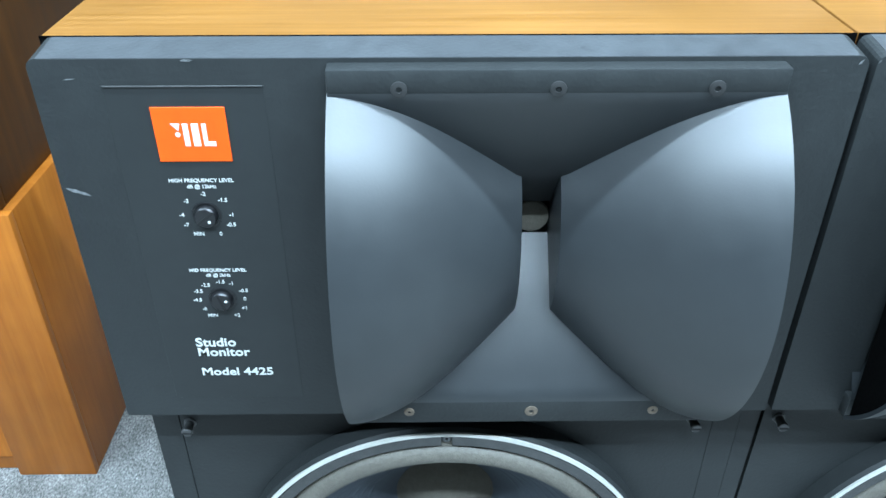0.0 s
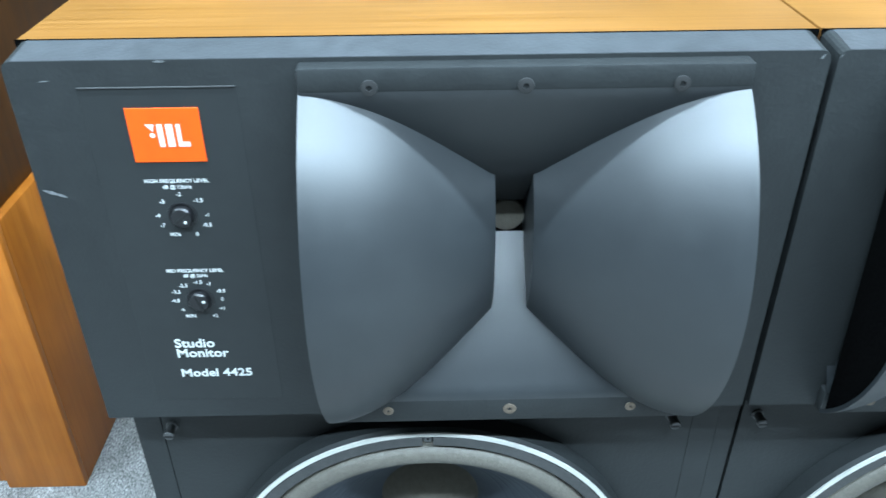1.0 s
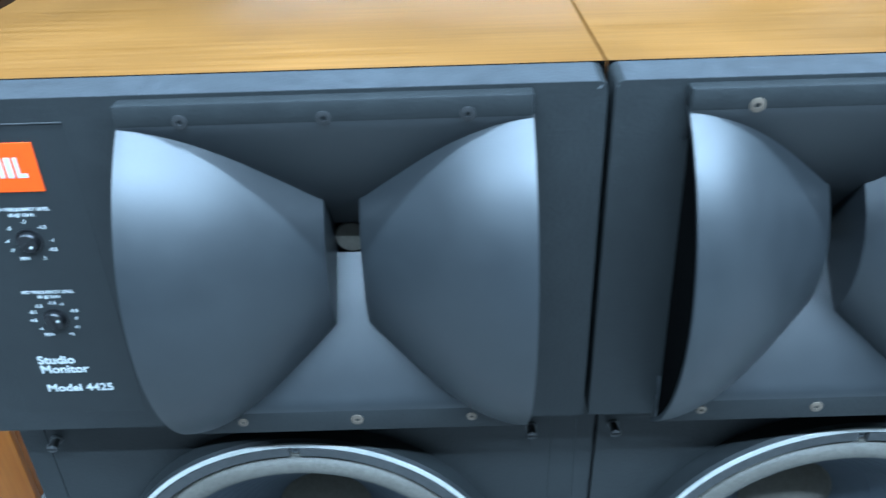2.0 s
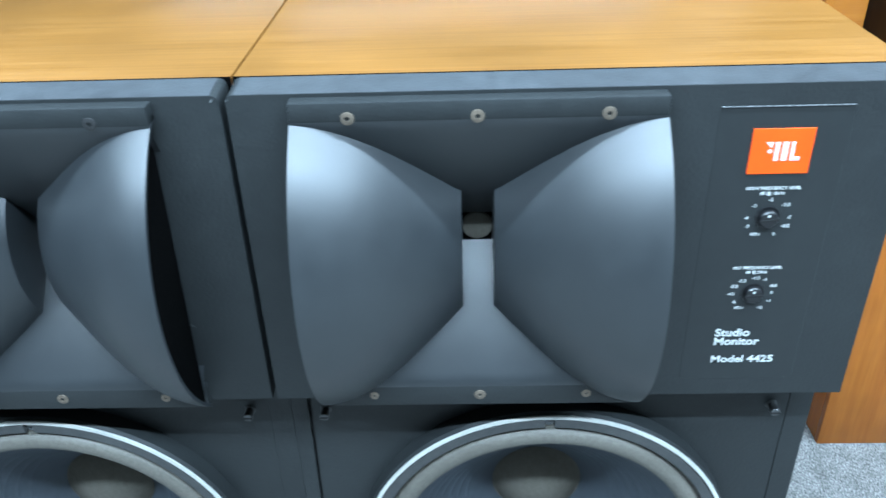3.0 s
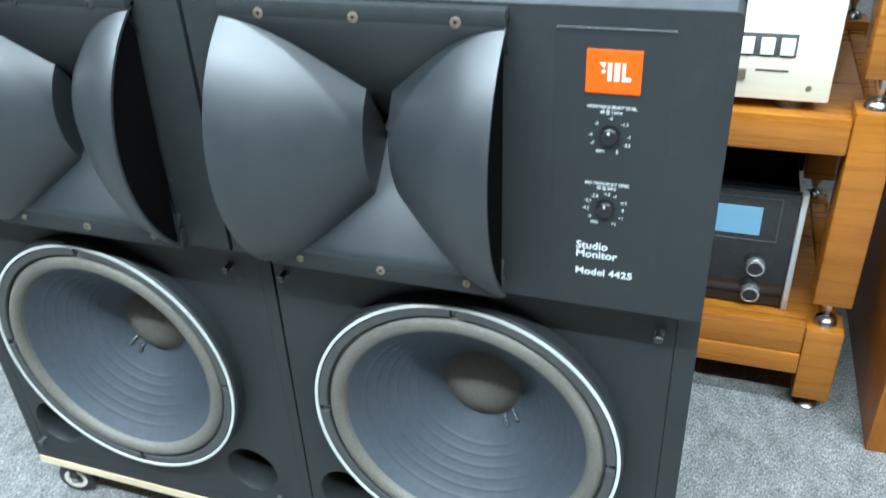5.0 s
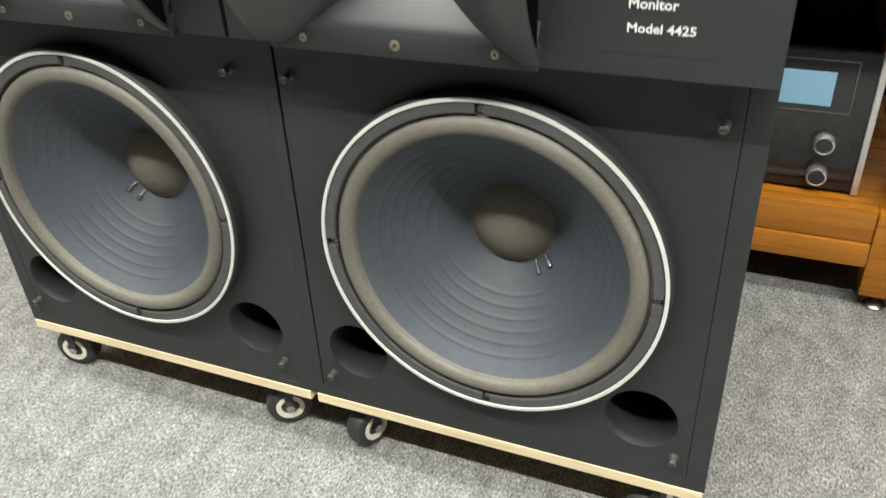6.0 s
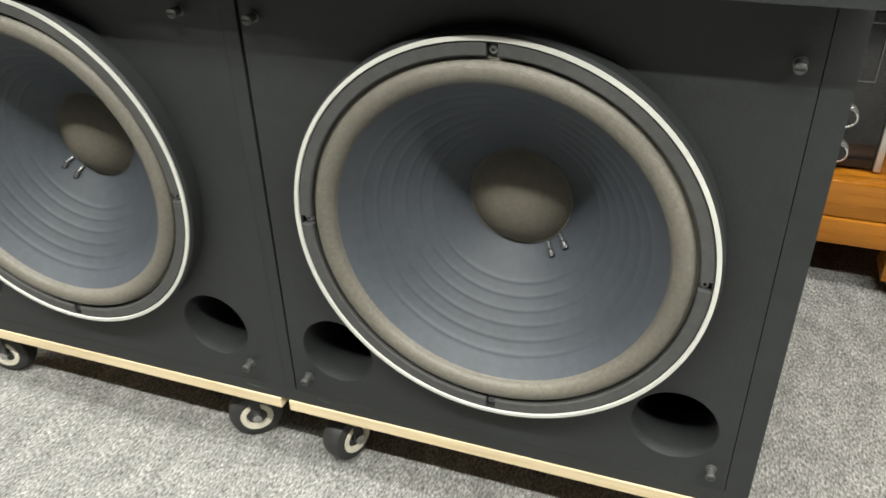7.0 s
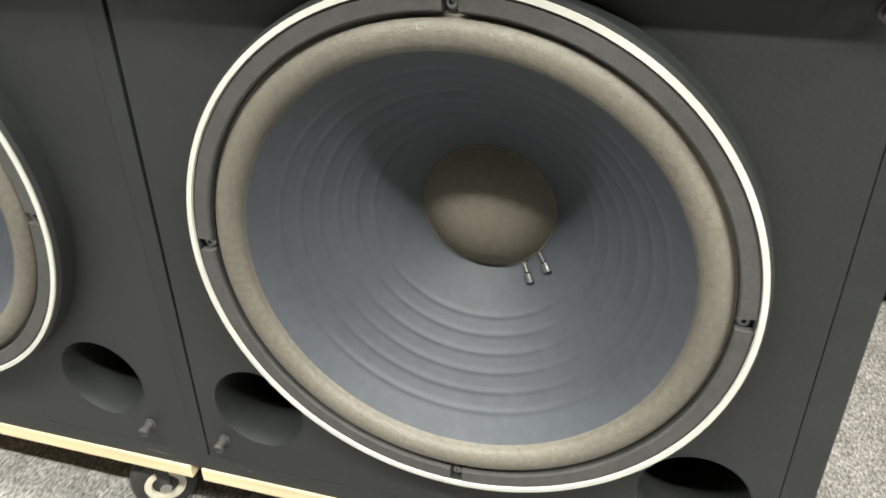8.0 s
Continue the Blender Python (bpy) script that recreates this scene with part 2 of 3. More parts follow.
def panel_with_holes(x0, x1, z0, z1, y_front, y_back, holes):
    """A board in the xz plane, cut through by holes, each a list of (x, z)."""
    bm = bmesh.new()
    loops = [[(x0, z0), (x1, z0), (x1, z1), (x0, z1)]] + holes
    edges, rings = [], []
    for loop in loops:
        vs = [bm.verts.new((x, y_front, z)) for x, z in loop]
        rings.append(vs)
        edges += [bm.edges.new((vs[i], vs[(i + 1) % len(vs)])) for i in range(len(vs))]
    bmesh.ops.triangle_fill(bm, use_beauty=True, use_dissolve=False, edges=edges)
    for vs in rings:
        back = [bm.verts.new((v.co.x, y_back, v.co.z)) for v in vs]
        for i in range(len(vs)):
            j = (i + 1) % len(vs)
            bm.faces.new([vs[i], vs[j], back[j], back[i]])
    return bm


def circle(cx, cz, r, n=64):
    return [(cx + r * math.cos(2 * math.pi * i / n), cz + r * math.sin(2 * math.pi * i / n)) for i in range(n)]


def lettering(name, rows, mat, parent, y, label="", bold=0.0, stretch=1.0):
    """Lines of raised print on a front: (text, x, z, size, align)."""
    bm = bmesh.new()
    for text, x, z, size, align in rows:
        cu = bpy.data.curves.new("print", "FONT")
        cu.body, cu.size, cu.align_x, cu.align_y = text, size, align, "CENTER"
        cu.extrude, cu.offset, cu.resolution_u = 0.0001, bold * size, 3
        ob = bpy.data.objects.new("print", cu)
        me = bpy.data.meshes.new_from_object(ob)
        me.transform(Matrix.Translation((x, y, z)) @ Matrix.Rotation(radians(90), 4, "X") @ Matrix.Diagonal((stretch, 1, 1, 1)))
        bm.from_mesh(me)
        bpy.data.objects.remove(ob)
        bpy.data.curves.remove(cu)
        bpy.data.meshes.remove(me)
    return part(name, bm, mat, parent, label, smooth=0)


# ---- the room ----
X0, X1, Y0, Y1 = -3.6, 4.0, -6.0, 7.6
solid("floor", box(X0, X1, Y0, Y1, -0.05, 0.0), CARPET, "grey flecked loop-pile office carpet", "carpet", "structure")
solid("ceiling", box(X0, X1, Y0, Y1, CEIL, CEIL + 0.1), CEILM, "white mineral-fibre shop ceiling", "ceiling", "structure")
solid("wall_north", box(X0, X1, Y1, Y1 + 0.12, 0, CEIL), WALLM, "plain brown covered shop wall", "wall", "structure")
solid("wall_south", box(X0, X1, Y0 - 0.12, Y0, 0, CEIL), WALLM, "plain brown covered shop wall", "wall", "structure")
solid("wall_west", box(X0 - 0.12, X0, Y0 - 0.12, Y1 + 0.12, 0, CEIL), WALLM, "plain brown covered shop wall", "wall", "structure")
solid("wall_east", box(X1, X1 + 0.12, Y0 - 0.12, Y1 + 0.12, 0, CEIL), WALLM, "plain brown covered shop wall", "wall", "structure")


def ceiling_light(x, y):
    t = thing("ceiling_light", (x, y, CEIL - 0.08), "white ceiling light with a lit opal diffuser", "ceiling light", "ceiling lights")
    bm = panel_with_holes(-0.98, 0.98, -0.09, 0.09, 0, 0.08, [[(-0.96, -0.07), (0.96, -0.07), (0.96, 0.07), (-0.96, 0.07)]])
    bm.transform(Matrix.Translation((x, y, CEIL - 0.08)) @ Matrix.Rotation(radians(90), 4, "X"))
    part("frame", bm, SILVER, t)
    part("diffuser", box(x - 0.96, x + 0.96, y - 0.07, y + 0.07, CEIL - 0.06, CEIL - 0.05), DIFFUSER, t)


for lx, ly, lw in LIGHTS:
    ceiling_light(lx, ly)

# ---- the pair of studio monitors ----
W, TOP, BASE, DEEP = 0.4095, 0.7315, 0.0878, 0.300
EDGE = 0.0185                       # cabinet wall
STEP_Y, STEP_Z = -0.034, 0.4945     # front and underside of the upper block
HORN_Z = 0.6075
HORN_C, HORN_A, HORN_R = 0.0428, 0.6045, 0.1385      # the side walls turn round this axis
HALF = 0.1105
SLOT, KINK, THROAT = 0.0108, 0.0712, 0.019
LIP = -0.044                        # front of the horn's flange
WOOF_Z = 0.3050
RIDGES = (0.066, 0.0745, 0.083, 0.0915, 0.100, 0.1085)


def flare(r):
    """Half width of the horn at a distance from its turning axis."""
    if r <= KINK:
        return SLOT
    s = (r - KINK) / (HORN_R - KINK)
    return SLOT + 0.071 * s + (HALF - SLOT - 0.071) * (1 - math.sqrt(max(0.0, 1 - s ** 5)))


def horn(parent, hx, top_screws):
    bm = bmesh.new()
    flanks = []
    rs = [0.003 + (KINK - 0.003) * i / 6 for i in range(7)] + [KINK + (HORN_R - KINK) * math.sin(0.5 * math.pi * i / 36) for i in range(1, 37)]
    n = 48
    for side in (-1, 1):
        grid = []
        for r in rs:
            near = max(0.0, (r - 0.112) / (HORN_R - 0.112))
            low, lim = math.radians(80 - 31.5 * near), math.radians(80 - 24 * near)
            grid.append([bm.verts.new((hx + side * flare(r), min(HORN_C - r * math.cos(a), 0.06), HORN_A + r * math.sin(a)))
                         for a in [-low + (low + lim) * k / n for k in range(n + 1)]])
        for i in range(len(rs) - 1):
            for k in range(n):
                bm.faces.new([grid[i][k], grid[i][k + 1], grid[i + 1][k + 1], grid[i + 1][k]])
        # the outside of the lip: a flat rim, and a hollow flank behind it
        m = n
        inner = [(HORN_C - (HORN_R - 0.0025) * math.cos(a), HORN_A + (HORN_R - 0.0025) * math.sin(a)) for a in [-low + (low + lim) * k / n for k in range(n + 1)]]
        vo = grid[-1]
        vi = [bm.verts.new((hx + side * HALF, y, z)) for y, z in inner]
        for k in range(m):
            bm.faces.new([vo[k], vo[k + 1], vi[k + 1], vi[k]])
        # the flank's shade is in its colour, far blacker than the horn
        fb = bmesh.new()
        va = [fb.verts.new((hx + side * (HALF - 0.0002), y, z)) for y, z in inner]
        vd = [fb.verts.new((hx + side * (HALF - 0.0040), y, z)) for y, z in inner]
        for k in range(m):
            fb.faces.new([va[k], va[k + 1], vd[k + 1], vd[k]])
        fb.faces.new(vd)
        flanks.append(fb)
    # upper and lower walls slope straight out of the slot to a flat flange
    for s, w_end, y_end, k in ((1, 0.1185, LIP, 1.870), (-1, 0.1132, -0.0415, 1.645)):
        prof = [(THROAT, 0.0112), (0.004, 0.0285), (-0.013, 0.0465)]
        w_edge = 0.0465 + k * (-0.013 - y_end)
        prof += [(y_end + 0.0035, w_edge - 0.0035 * k), (y_end + 0.0016, w_edge - 0.0014 * k), (y_end + 0.0005, w_edge + 0.0004), (y_end, w_edge + 0.0030), (y_end, w_end)]
        wide = HALF - (0.0004 if s > 0 else 0.0048)
        rows = [[bm.verts.new((hx + u, y, HORN_Z + s * w)) for y, w in prof] for u in (-wide, wide)]
        for n in range(len(prof) - 1):
            bm.faces.new([rows[0][n], rows[0][n + 1], rows[1][n + 1], rows[1][n]])
    bmesh.ops.remove_doubles(bm, verts=bm.verts, dist=1e-6)
    body = part("horn", bm, HORN, parent, "satin black bi-radial horn with flared lips", smooth=28)
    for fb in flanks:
        part("flank", fb, DARK, body, "hollow outer flank of the horn lip, its shade put into the black")
    part("upper_flange", box(hx - HALF, hx + HALF, LIP - 0.0003, STEP_Y + 0.001, HORN_Z + 0.1065, 0.7262, 0.0012), PAINT, body)
    part("lower_flange", box(hx - HALF + 0.0048, hx + HALF - 0.0048, -0.0418, STEP_Y + 0.001, STEP_Z - 0.0010, HORN_Z - 0.0965, 0.0012), PAINT, body)
    part("throat_plate", box(hx - 0.02, hx + 0.02, THROAT + 0.0015, THROAT + 0.004, HORN_Z - 0.03, HORN_Z + 0.03), DARK, body)
    part("throat_screen", lathe([(0.0, THROAT - 0.001), (0.0104, THROAT - 0.0006), (0.0112, THROAT + 0.001)], hx, HORN_Z + 0.0005, 32), CAP, body, "grey-brown round throat screen")
    for z in (0.7165, 0.5032):
        for u in (-0.0758, 0.0, 0.0758):
            countersunk(body, hx + u, z, LIP - 0.0006 if z > 0.6 else -0.0420, top_screws if z > 0.6 else BRASS, 0.0034 if u == 0 or z > 0.6 else 0.0026)
    return body


def countersunk(parent, x, z, y, mat, r=0.0036):
    prof = [(r + 0.0008, y + 0.0006), (r + 0.0006, y - 0.0003), (r, y - 0.0005), (r * 0.45, y - 0.0006), (r * 0.35, y + 0.0012), (0.0, y + 0.0012)]
    return part("screw", lathe(prof, x, z, 24), mat, parent, smooth=25)


def woofer(parent, wx, m):
    """A twelve-inch woofer, set on the baffle."""
    z, f = WOOF_Z, -0.0182
    frame_prof = [(0.1397, 0.0), (0.1565, 0.0), (0.1565, f + 0.004), (0.1547, f + 0.001), (0.1499, f + 0.001), (0.1499, f + 0.0065), (0.1378, f + 0.0065), (0.1378, 0.012)]
    w = part("woofer", lathe(frame_prof, wx, z, 128), PAINT, parent, "black cast-frame woofer with a white trim ring", smooth=30)
    part("trim_ring", lathe([(0.1547, f + 0.0012), (0.1546, f - 0.0004), (0.1517, f - 0.0006), (0.1513, f + 0.0012)], wx, z, 128), TRIM, w, "white enamelled trim ring")
    gap = 0.026
    for k in range(4):
        a = math.pi / 2 * k
        prof = [(0.1415, f + 0.0064), (0.1415, f + 0.0012), (0.1426, f + 0.0002), (0.1499, f + 0.0002), (0.1508, f + 0.0012), (0.1508, f + 0.0064)]
        part("gasket", lathe(prof, wx, z, 40, a + gap, a + math.pi / 2 - gap, closed=True), GASKET, w)
        sx, sz = wx + 0.1452 * math.cos(a), z + 0.1452 * math.sin(a)
        bm = lathe([(0.0038, f + 0.0064), (0.0036, f + 0.0044), (0.0026, f + 0.0036), (0.0012, f + 0.0036), (0.001, f + 0.0052), (0.0, f + 0.0052)], sx, sz, 20)
        part("screw", bm, DULL, w, smooth=25)
    roll = [(0.1409, f + 0.0063), (0.1404, f + 0.0060)]
    for k in range(17):
        a = math.pi * k / 16
        roll.append((0.1309 + 0.0082 * math.cos(a), f + 0.0055 - 0.0072 * math.sin(a)))
    roll += [(0.1224, f + 0.0060), (0.1213, f + 0.0082)]
    part("surround", lathe(roll, wx, z, 128), FOAM, w, "taupe foam half-roll surround", smooth=50)
    cone = []
    r_out, y_out, r_in, y_in = 0.1230, f + 0.0056, 0.0400, 0.0645
    for k in range(141):
        r = r_out + (r_in - r_out) * k / 140
        s = (r_out - r) / (r_out - r_in)
        y = y_out + (y_in - y_out) * (s + 0.10 * s * (1 - s))
        y -= 0.00047 * max(math.exp(-((r - q) / 0.0012) ** 2) for q in RIDGES)
        cone.append((r, y))
    part("cone", lathe(cone, wx, z, 144), CONE, w, "blue-black ribbed paper cone", smooth=60)
    dome = [(0.0418, 0.0633), (0.0412, 0.0625)]
    rise = 0.0165
    big = (0.0405 ** 2 + rise ** 2) / (2 * rise)
    for k in range(17):
        r = 0.0405 * (1 - k / 16)
        dome.append((r, 0.0630 - (math.sqrt(big * big - r * r) - (big - rise))))
    part("dust_cap", lathe(dome, wx, z, 72), CAP, w, "grey-brown domed dust cap", smooth=60)
    for a in (-56, -39):
        c, s = m * math.cos(radians(a)), math.sin(radians(a))
        p0 = Vector((wx + 0.0425 * c, 0.0615, z + 0.0425 * s))
        p1 = Vector((wx + 0.0460 * c + 0.001 * m, 0.0560, z + 0.0460 * s - 0.0005))
        p2 = Vector((wx + 0.0485 * c + 0.002 * m, 0.0535, z + 0.0485 * s - 0.0030))
        bm = rod(p0, p1, 0.0018, 0.0015, 10)
        rod(p1, p2, 0.0025, 0.0029, 10, bm)
        rod(p2, p2 + Vector((0.0003, -0.0006, -0.0012)), 0.0029, 0.0014, 10, bm)
        part("terminal", bm, DULL, w, "soldered metal lead terminal", smooth=60)
    return w


HIGH = [("-2", 0.0, 0.0128), ("-3", -0.0095, 0.0085), ("-1.5", 0.0098, 0.0090), ("-4", -0.0133, 0.0), ("-1", 0.0133, 0.0), ("-7", -0.0118, -0.0062), ("-0.5", 0.0122, -0.0062), ("MIN", -0.0060, -0.0120), ("0", 0.0058, -0.0120)]
MID = [("-1.5", 0.0006, 0.0120), ("-2.5", -0.0080, 0.0098), ("-1", 0.0066, 0.0108), ("-3.5", -0.0128, 0.0055), ("-0.5", 0.0128, 0.0058), ("-4.5", -0.0142, -0.0006), ("0", 0.0128, 0.0), ("-6", -0.0112, -0.0070), ("+1", 0.0118, -0.0066), ("MIN", -0.0072, -0.0118), ("+2", 0.0068, -0.0118)]


def dial(parent, x, z, y, turn, numbers, title, sub):
    prof = [(0.0080, y + 0.0001), (0.0079, y - 0.0004), (0.0070, y - 0.0006), (0.0068, y + 0.001), (0.0062, y + 0.001), (0.0060, y - 0.0032), (0.0053, y - 0.0040), (0.0, y - 0.0040)]
    d = part("dial", lathe(prof, x, z, 40), GLOSS, parent, "black slotted level control")
    c, s = math.cos(radians(turn)), math.sin(radians(turn))
    bm = box(-0.0060, 0.0060, -0.0003, 0.0004, -0.0007, 0.0007)
    bm.transform(Matrix.Translation((x, y - 0.0041, z)) @ Matrix.Rotation(-radians(turn), 4, "Y"))
    part("slot", bm, GROOVE, d)
    part("pointer_dot", lathe([(0.0009, y - 0.0040), (0.0008, y - 0.0044), (0.0, y - 0.0045)], x + 0.0030 * -s * (1 if turn < 30 else -1), z + 0.0030 * c * (1 if turn < 30 else -1), 12), WHITE, d)
    for t, u, v in numbers:
        lettering("scale_number", [(t, x + u, z + v, 0.0033, "CENTER")], WHITE, d, y - 0.0002, bold=0.005)
    lettering("scale_title", [(title, x + 0.0003, z + 0.0208 if title[0] == "H" else z + 0.0200, 0.0030, "CENTER"), (sub, x, z + 0.0172 if title[0] == "H" else z + 0.0166, 0.0029, "CENTER")], WHITE, d, y - 0.0002, bold=0.008, stretch=1.0)
    return d


def emblem(parent, x, z, y):
    """The maker's orange plate, with plain white shapes."""
    e = part("badge", box(x - 0.0184, x + 0.0184, y - 0.0006, y, z - 0.0149, z + 0.0149, 0.0002, 1), ORANGE, parent, "orange maker's badge with plain white marks")
    f = y - 0.0008
    for u0, u1, v0, v1 in ((-0.0040, -0.0012, -0.0062, 0.0062), (0.0004, 0.0040, -0.0062, 0.0062), (0.0056, 0.0078, -0.0062, 0.0062), (0.0078, 0.0116, -0.0062, -0.0036)):
        part("mark", box(x + u0, x + u1, f, y - 0.0005, z + v0, z + v1, 0.0002, 1), WHITE, e)
    bm = bmesh.new()
    tri = [(-0.0098, 0.0062), (-0.0052, 0.0062), (-0.0062, 0.0022)]
    a = [bm.verts.new((x + u, f, z + v)) for u, v in tri]
    b = [bm.verts.new((x + u, y - 0.0005, z + v)) for u, v in tri]
    bm.faces.new(a)
    for i in range(3):
        bm.faces.new([a[i], a[(i + 1) % 3], b[(i + 1) % 3], b[i]])
    part("mark", bm, WHITE, e)
    part("mark", lathe([(0.0013, y - 0.0005), (0.0013, f), (0.0, f)], x - 0.0068, z + 0.0002, 16), WHITE, e)
    return e




def scuff(parent, x0, z0, x1, z1, y, width, mat):
    """A rubbed streak with a ragged outline, a hair proud of the paint."""
    bm = bmesh.new()
    rng = random.Random(int(abs(x0 * 1e5)) + int(z0 * 1e4))
    d = Vector((x1 - x0, 0, z1 - z0))
    n = Vector((-d.z, 0, d.x)).normalized()
    up, low = [], []
    for k in range(9):
        q = k / 8
        h = width * 0.5 * math.sin(math.pi * (0.08 + 0.84 * q)) * rng.uniform(0.45, 1.0)
        p = Vector((x0, y, z0)) + d * q
        up.append(bm.verts.new(p + n * h))
        low.append(bm.verts.new(p - n * h * rng.uniform(0.5, 1.0)))
    for k in range(8):
        bm.faces.new([up[k], up[k + 1], low[k + 1], low[k]])
    bm.normal_update()
    return part("scuff", bm, mat, parent, "pale rubbed streak in the paint", smooth=0)


def speaker(cx, m, label, turns):
    """One monitor; m is +1 where the controls stand towards +x, -1 for its mirror image."""
    t = thing("studio_monitor", (cx, 0.13, BASE), label, "loudspeaker", "pair of studio monitors")
    x0, x1 = cx - W / 2, cx + W / 2
    # hollow veneered shell, open to the front
    bm = bmesh.new()
    i0, i1, ib = x0 + (0.0165 if m > 0 else EDGE), x1 - EDGE, DEEP - EDGE
    lean = 0.005 if m > 0 else 0.0      # the baffle is not quite square in its rim
    fr = 0.006
    out = [bm.verts.new((x, y, z)) for y in (fr, DEEP) for x, z in ((x0, BASE), (x1, BASE), (x1, 0.7128), (x0, 0.7128))]
    inn = [bm.verts.new((x, y, z)) for y in (fr,) for x, z in ((i0, BASE + EDGE), (i1, BASE + EDGE), (i1, 0.712), (i0, 0.712))]
    for k in range(4):
        j = (k + 1) % 4
        bm.faces.new([out[k], out[j], out[j + 4], out[k + 4]])
        bm.faces.new([out[k], out[j], inn[j], inn[k]])
    bm.faces.new(out[4:])
    part("cabinet_body", bm, TEAK, t, "teak-veneered cabinet sides")
    lin = box(i0 + 0.0002, i1 - 0.0002, 0.0190, ib, BASE + EDGE + 0.0002, 0.7118)
    bmesh.ops.delete(lin, geom=[f for f in lin.faces if all(v.co.y < 0.02 for v in f.verts)], context="FACES_ONLY")
    part("inner_lining", lin, DARK, t)
    part("top_panel", box(x0 + 0.0007, x1 - 0.0007, -0.0098, DEEP, 0.7130, TOP, 0.0007), TEAK, t, "teak-veneered top with straight grain")
    # lower front: black rim and the screwed-in baffle with a dark joint between
    g0, g1 = (0.0014, 0.0006) if m > 0 else (0.0006, 0.0002)
    part("front_rim", panel_with_holes(x0, x1, BASE + 0.0002, 0.7128, 0.0002, 0.0059, [[(i0 - g0 - lean, BASE + 0.0154), (i1 + g1, BASE + 0.0154), (i1 + g1, 0.7100), (i0 - g0, 0.7100)]]), PAINT, t)
    px = [cx - 0.0025 - 0.1430, cx - 0.0025 + 0.1430]
    pz = 0.1610
    wx = cx - 0.0010
    holes = [circle(wx, WOOF_Z, 0.1430, 72)] + [circle(p, pz, 0.0330, 48) for p in px]
    board = panel_with_holes(i0, i1, BASE + 0.0157, STEP_Z + 0.001, 0.0004, 0.018, holes)
    for v in board.verts:
        if v.co.x < i0 + 1e-5 and v.co.z < BASE + 0.02:
            v.co.x -= lean
    part("baffle", board, PAINT, t, "black painted plywood baffle", smooth=30)
    part("joint", panel_with_holes(i0 - 0.009, i1 + 0.004, BASE + 0.012, STEP_Z, 0.0042, 0.0050, [[(i0 + 0.003, BASE + 0.019), (i1 - 0.003, BASE + 0.019), (i1 - 0.003, STEP_Z - 0.003), (i0 + 0.003, STEP_Z - 0.003)]]), GROOVE, t)
    for p in px:
        prof = [(0.0340, 0.0002), (0.0330, 0.0004), (0.0322, 0.0030), (0.0318, 0.0100), (0.0318, 0.0520), (0.0345, 0.0520)]
        part("port", lathe(prof, p, pz, 48), PAINT, t, "round black bass-reflex port")
    for sx in (-1, 1):
        for zz in (0.4530, 0.1245):
            gx = cx - (0.0020 if m > 0 else 0.0040) + sx * 0.1755
            prof = [(0.0044, 0.0005), (0.0043, -0.0006), (0.0031, -0.0010), (0.0031, -0.0068), (0.0037, -0.0073), (0.0037, -0.0094), (0.0030, -0.0102), (0.0, -0.0102)]
            pin = part("grille_peg", lathe(prof, gx, zz, 20), PEG, t, smooth=30)
            part("peg_slot", box(gx - 0.0029, gx + 0.0029, -0.0106, -0.0098, zz - 0.0006, zz + 0.0006), GROOVE, pin)
    # upper block
    b0, b1 = (x0 + 0.0008, x1 - 0.0008) if m > 0 else (x0 + 0.0018, x1 - 0.0030)
    hx = cx - (0.0554 if m > 0 else -0.0510)
    h0, h1 = hx - HALF + 0.010, hx + HALF - 0.010
    blk = panel_with_holes(b0, b1, STEP_Z, TOP - 0.0002, STEP_Y, 0.0, [[(h0, STEP_Z + 0.003), (h1, STEP_Z + 0.003), (h1, 0.7235), (h0, 0.7235)]])
    for v in blk.verts:
        if v.co.z > TOP - 0.001 and v.co.y < STEP_Y + 0.001:
            v.co.z = 0.7283
        elif v.co.z > TOP - 0.001:
            v.co.y, v.co.z = -0.0104, TOP - 0.0004
    corner = [e for e in blk.edges if all(v.co.z > 0.7275 for v in e.verts) and abs(e.verts[0].co.x - e.verts[1].co.x) < 1e-5 and abs(e.verts[0].co.y - e.verts[1].co.y) > 0.01 and min(abs(e.verts[0].co.x - b0), abs(e.verts[0].co.x - b1)) < 1e-4]
    bmesh.ops.bevel(blk, geom=corner, offset=0.0045, segments=4, profile=0.5, affect="EDGES")
    block = part("upper_baffle", blk, PAINT, t, "thick black painted upper baffle", smooth=20)
    # thin sheet over the sloping top, paler than the front paint
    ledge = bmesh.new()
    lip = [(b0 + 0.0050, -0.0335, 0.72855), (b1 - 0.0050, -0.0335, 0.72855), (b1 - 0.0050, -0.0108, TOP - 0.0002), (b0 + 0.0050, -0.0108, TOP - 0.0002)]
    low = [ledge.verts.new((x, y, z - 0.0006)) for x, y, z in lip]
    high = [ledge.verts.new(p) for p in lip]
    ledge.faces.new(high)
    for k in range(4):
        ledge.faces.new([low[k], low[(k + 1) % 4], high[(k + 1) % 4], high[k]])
    part("top_ledge", ledge, PALER_PAINT, block, "paler black ledge above the front")
    part("edge_bead", box(x0 + 0.0004, x1 - 0.0004, -0.0106, -0.0099, 0.7115, TOP + 0.0002), DARK, block)
    horn(t, hx, BRASS if m > 0 else RUBBER)
    woofer(t, wx, m)
    # label plate
    lx = cx + (0.1263 if m > 0 else -0.1302)
    part("label_plate", box(lx - 0.0395, lx + 0.0395, STEP_Y - 0.00015, STEP_Y + 0.001, 0.5095, 0.7150, 0.0003, 1), PLATE, t, "thin black label plate with white print")
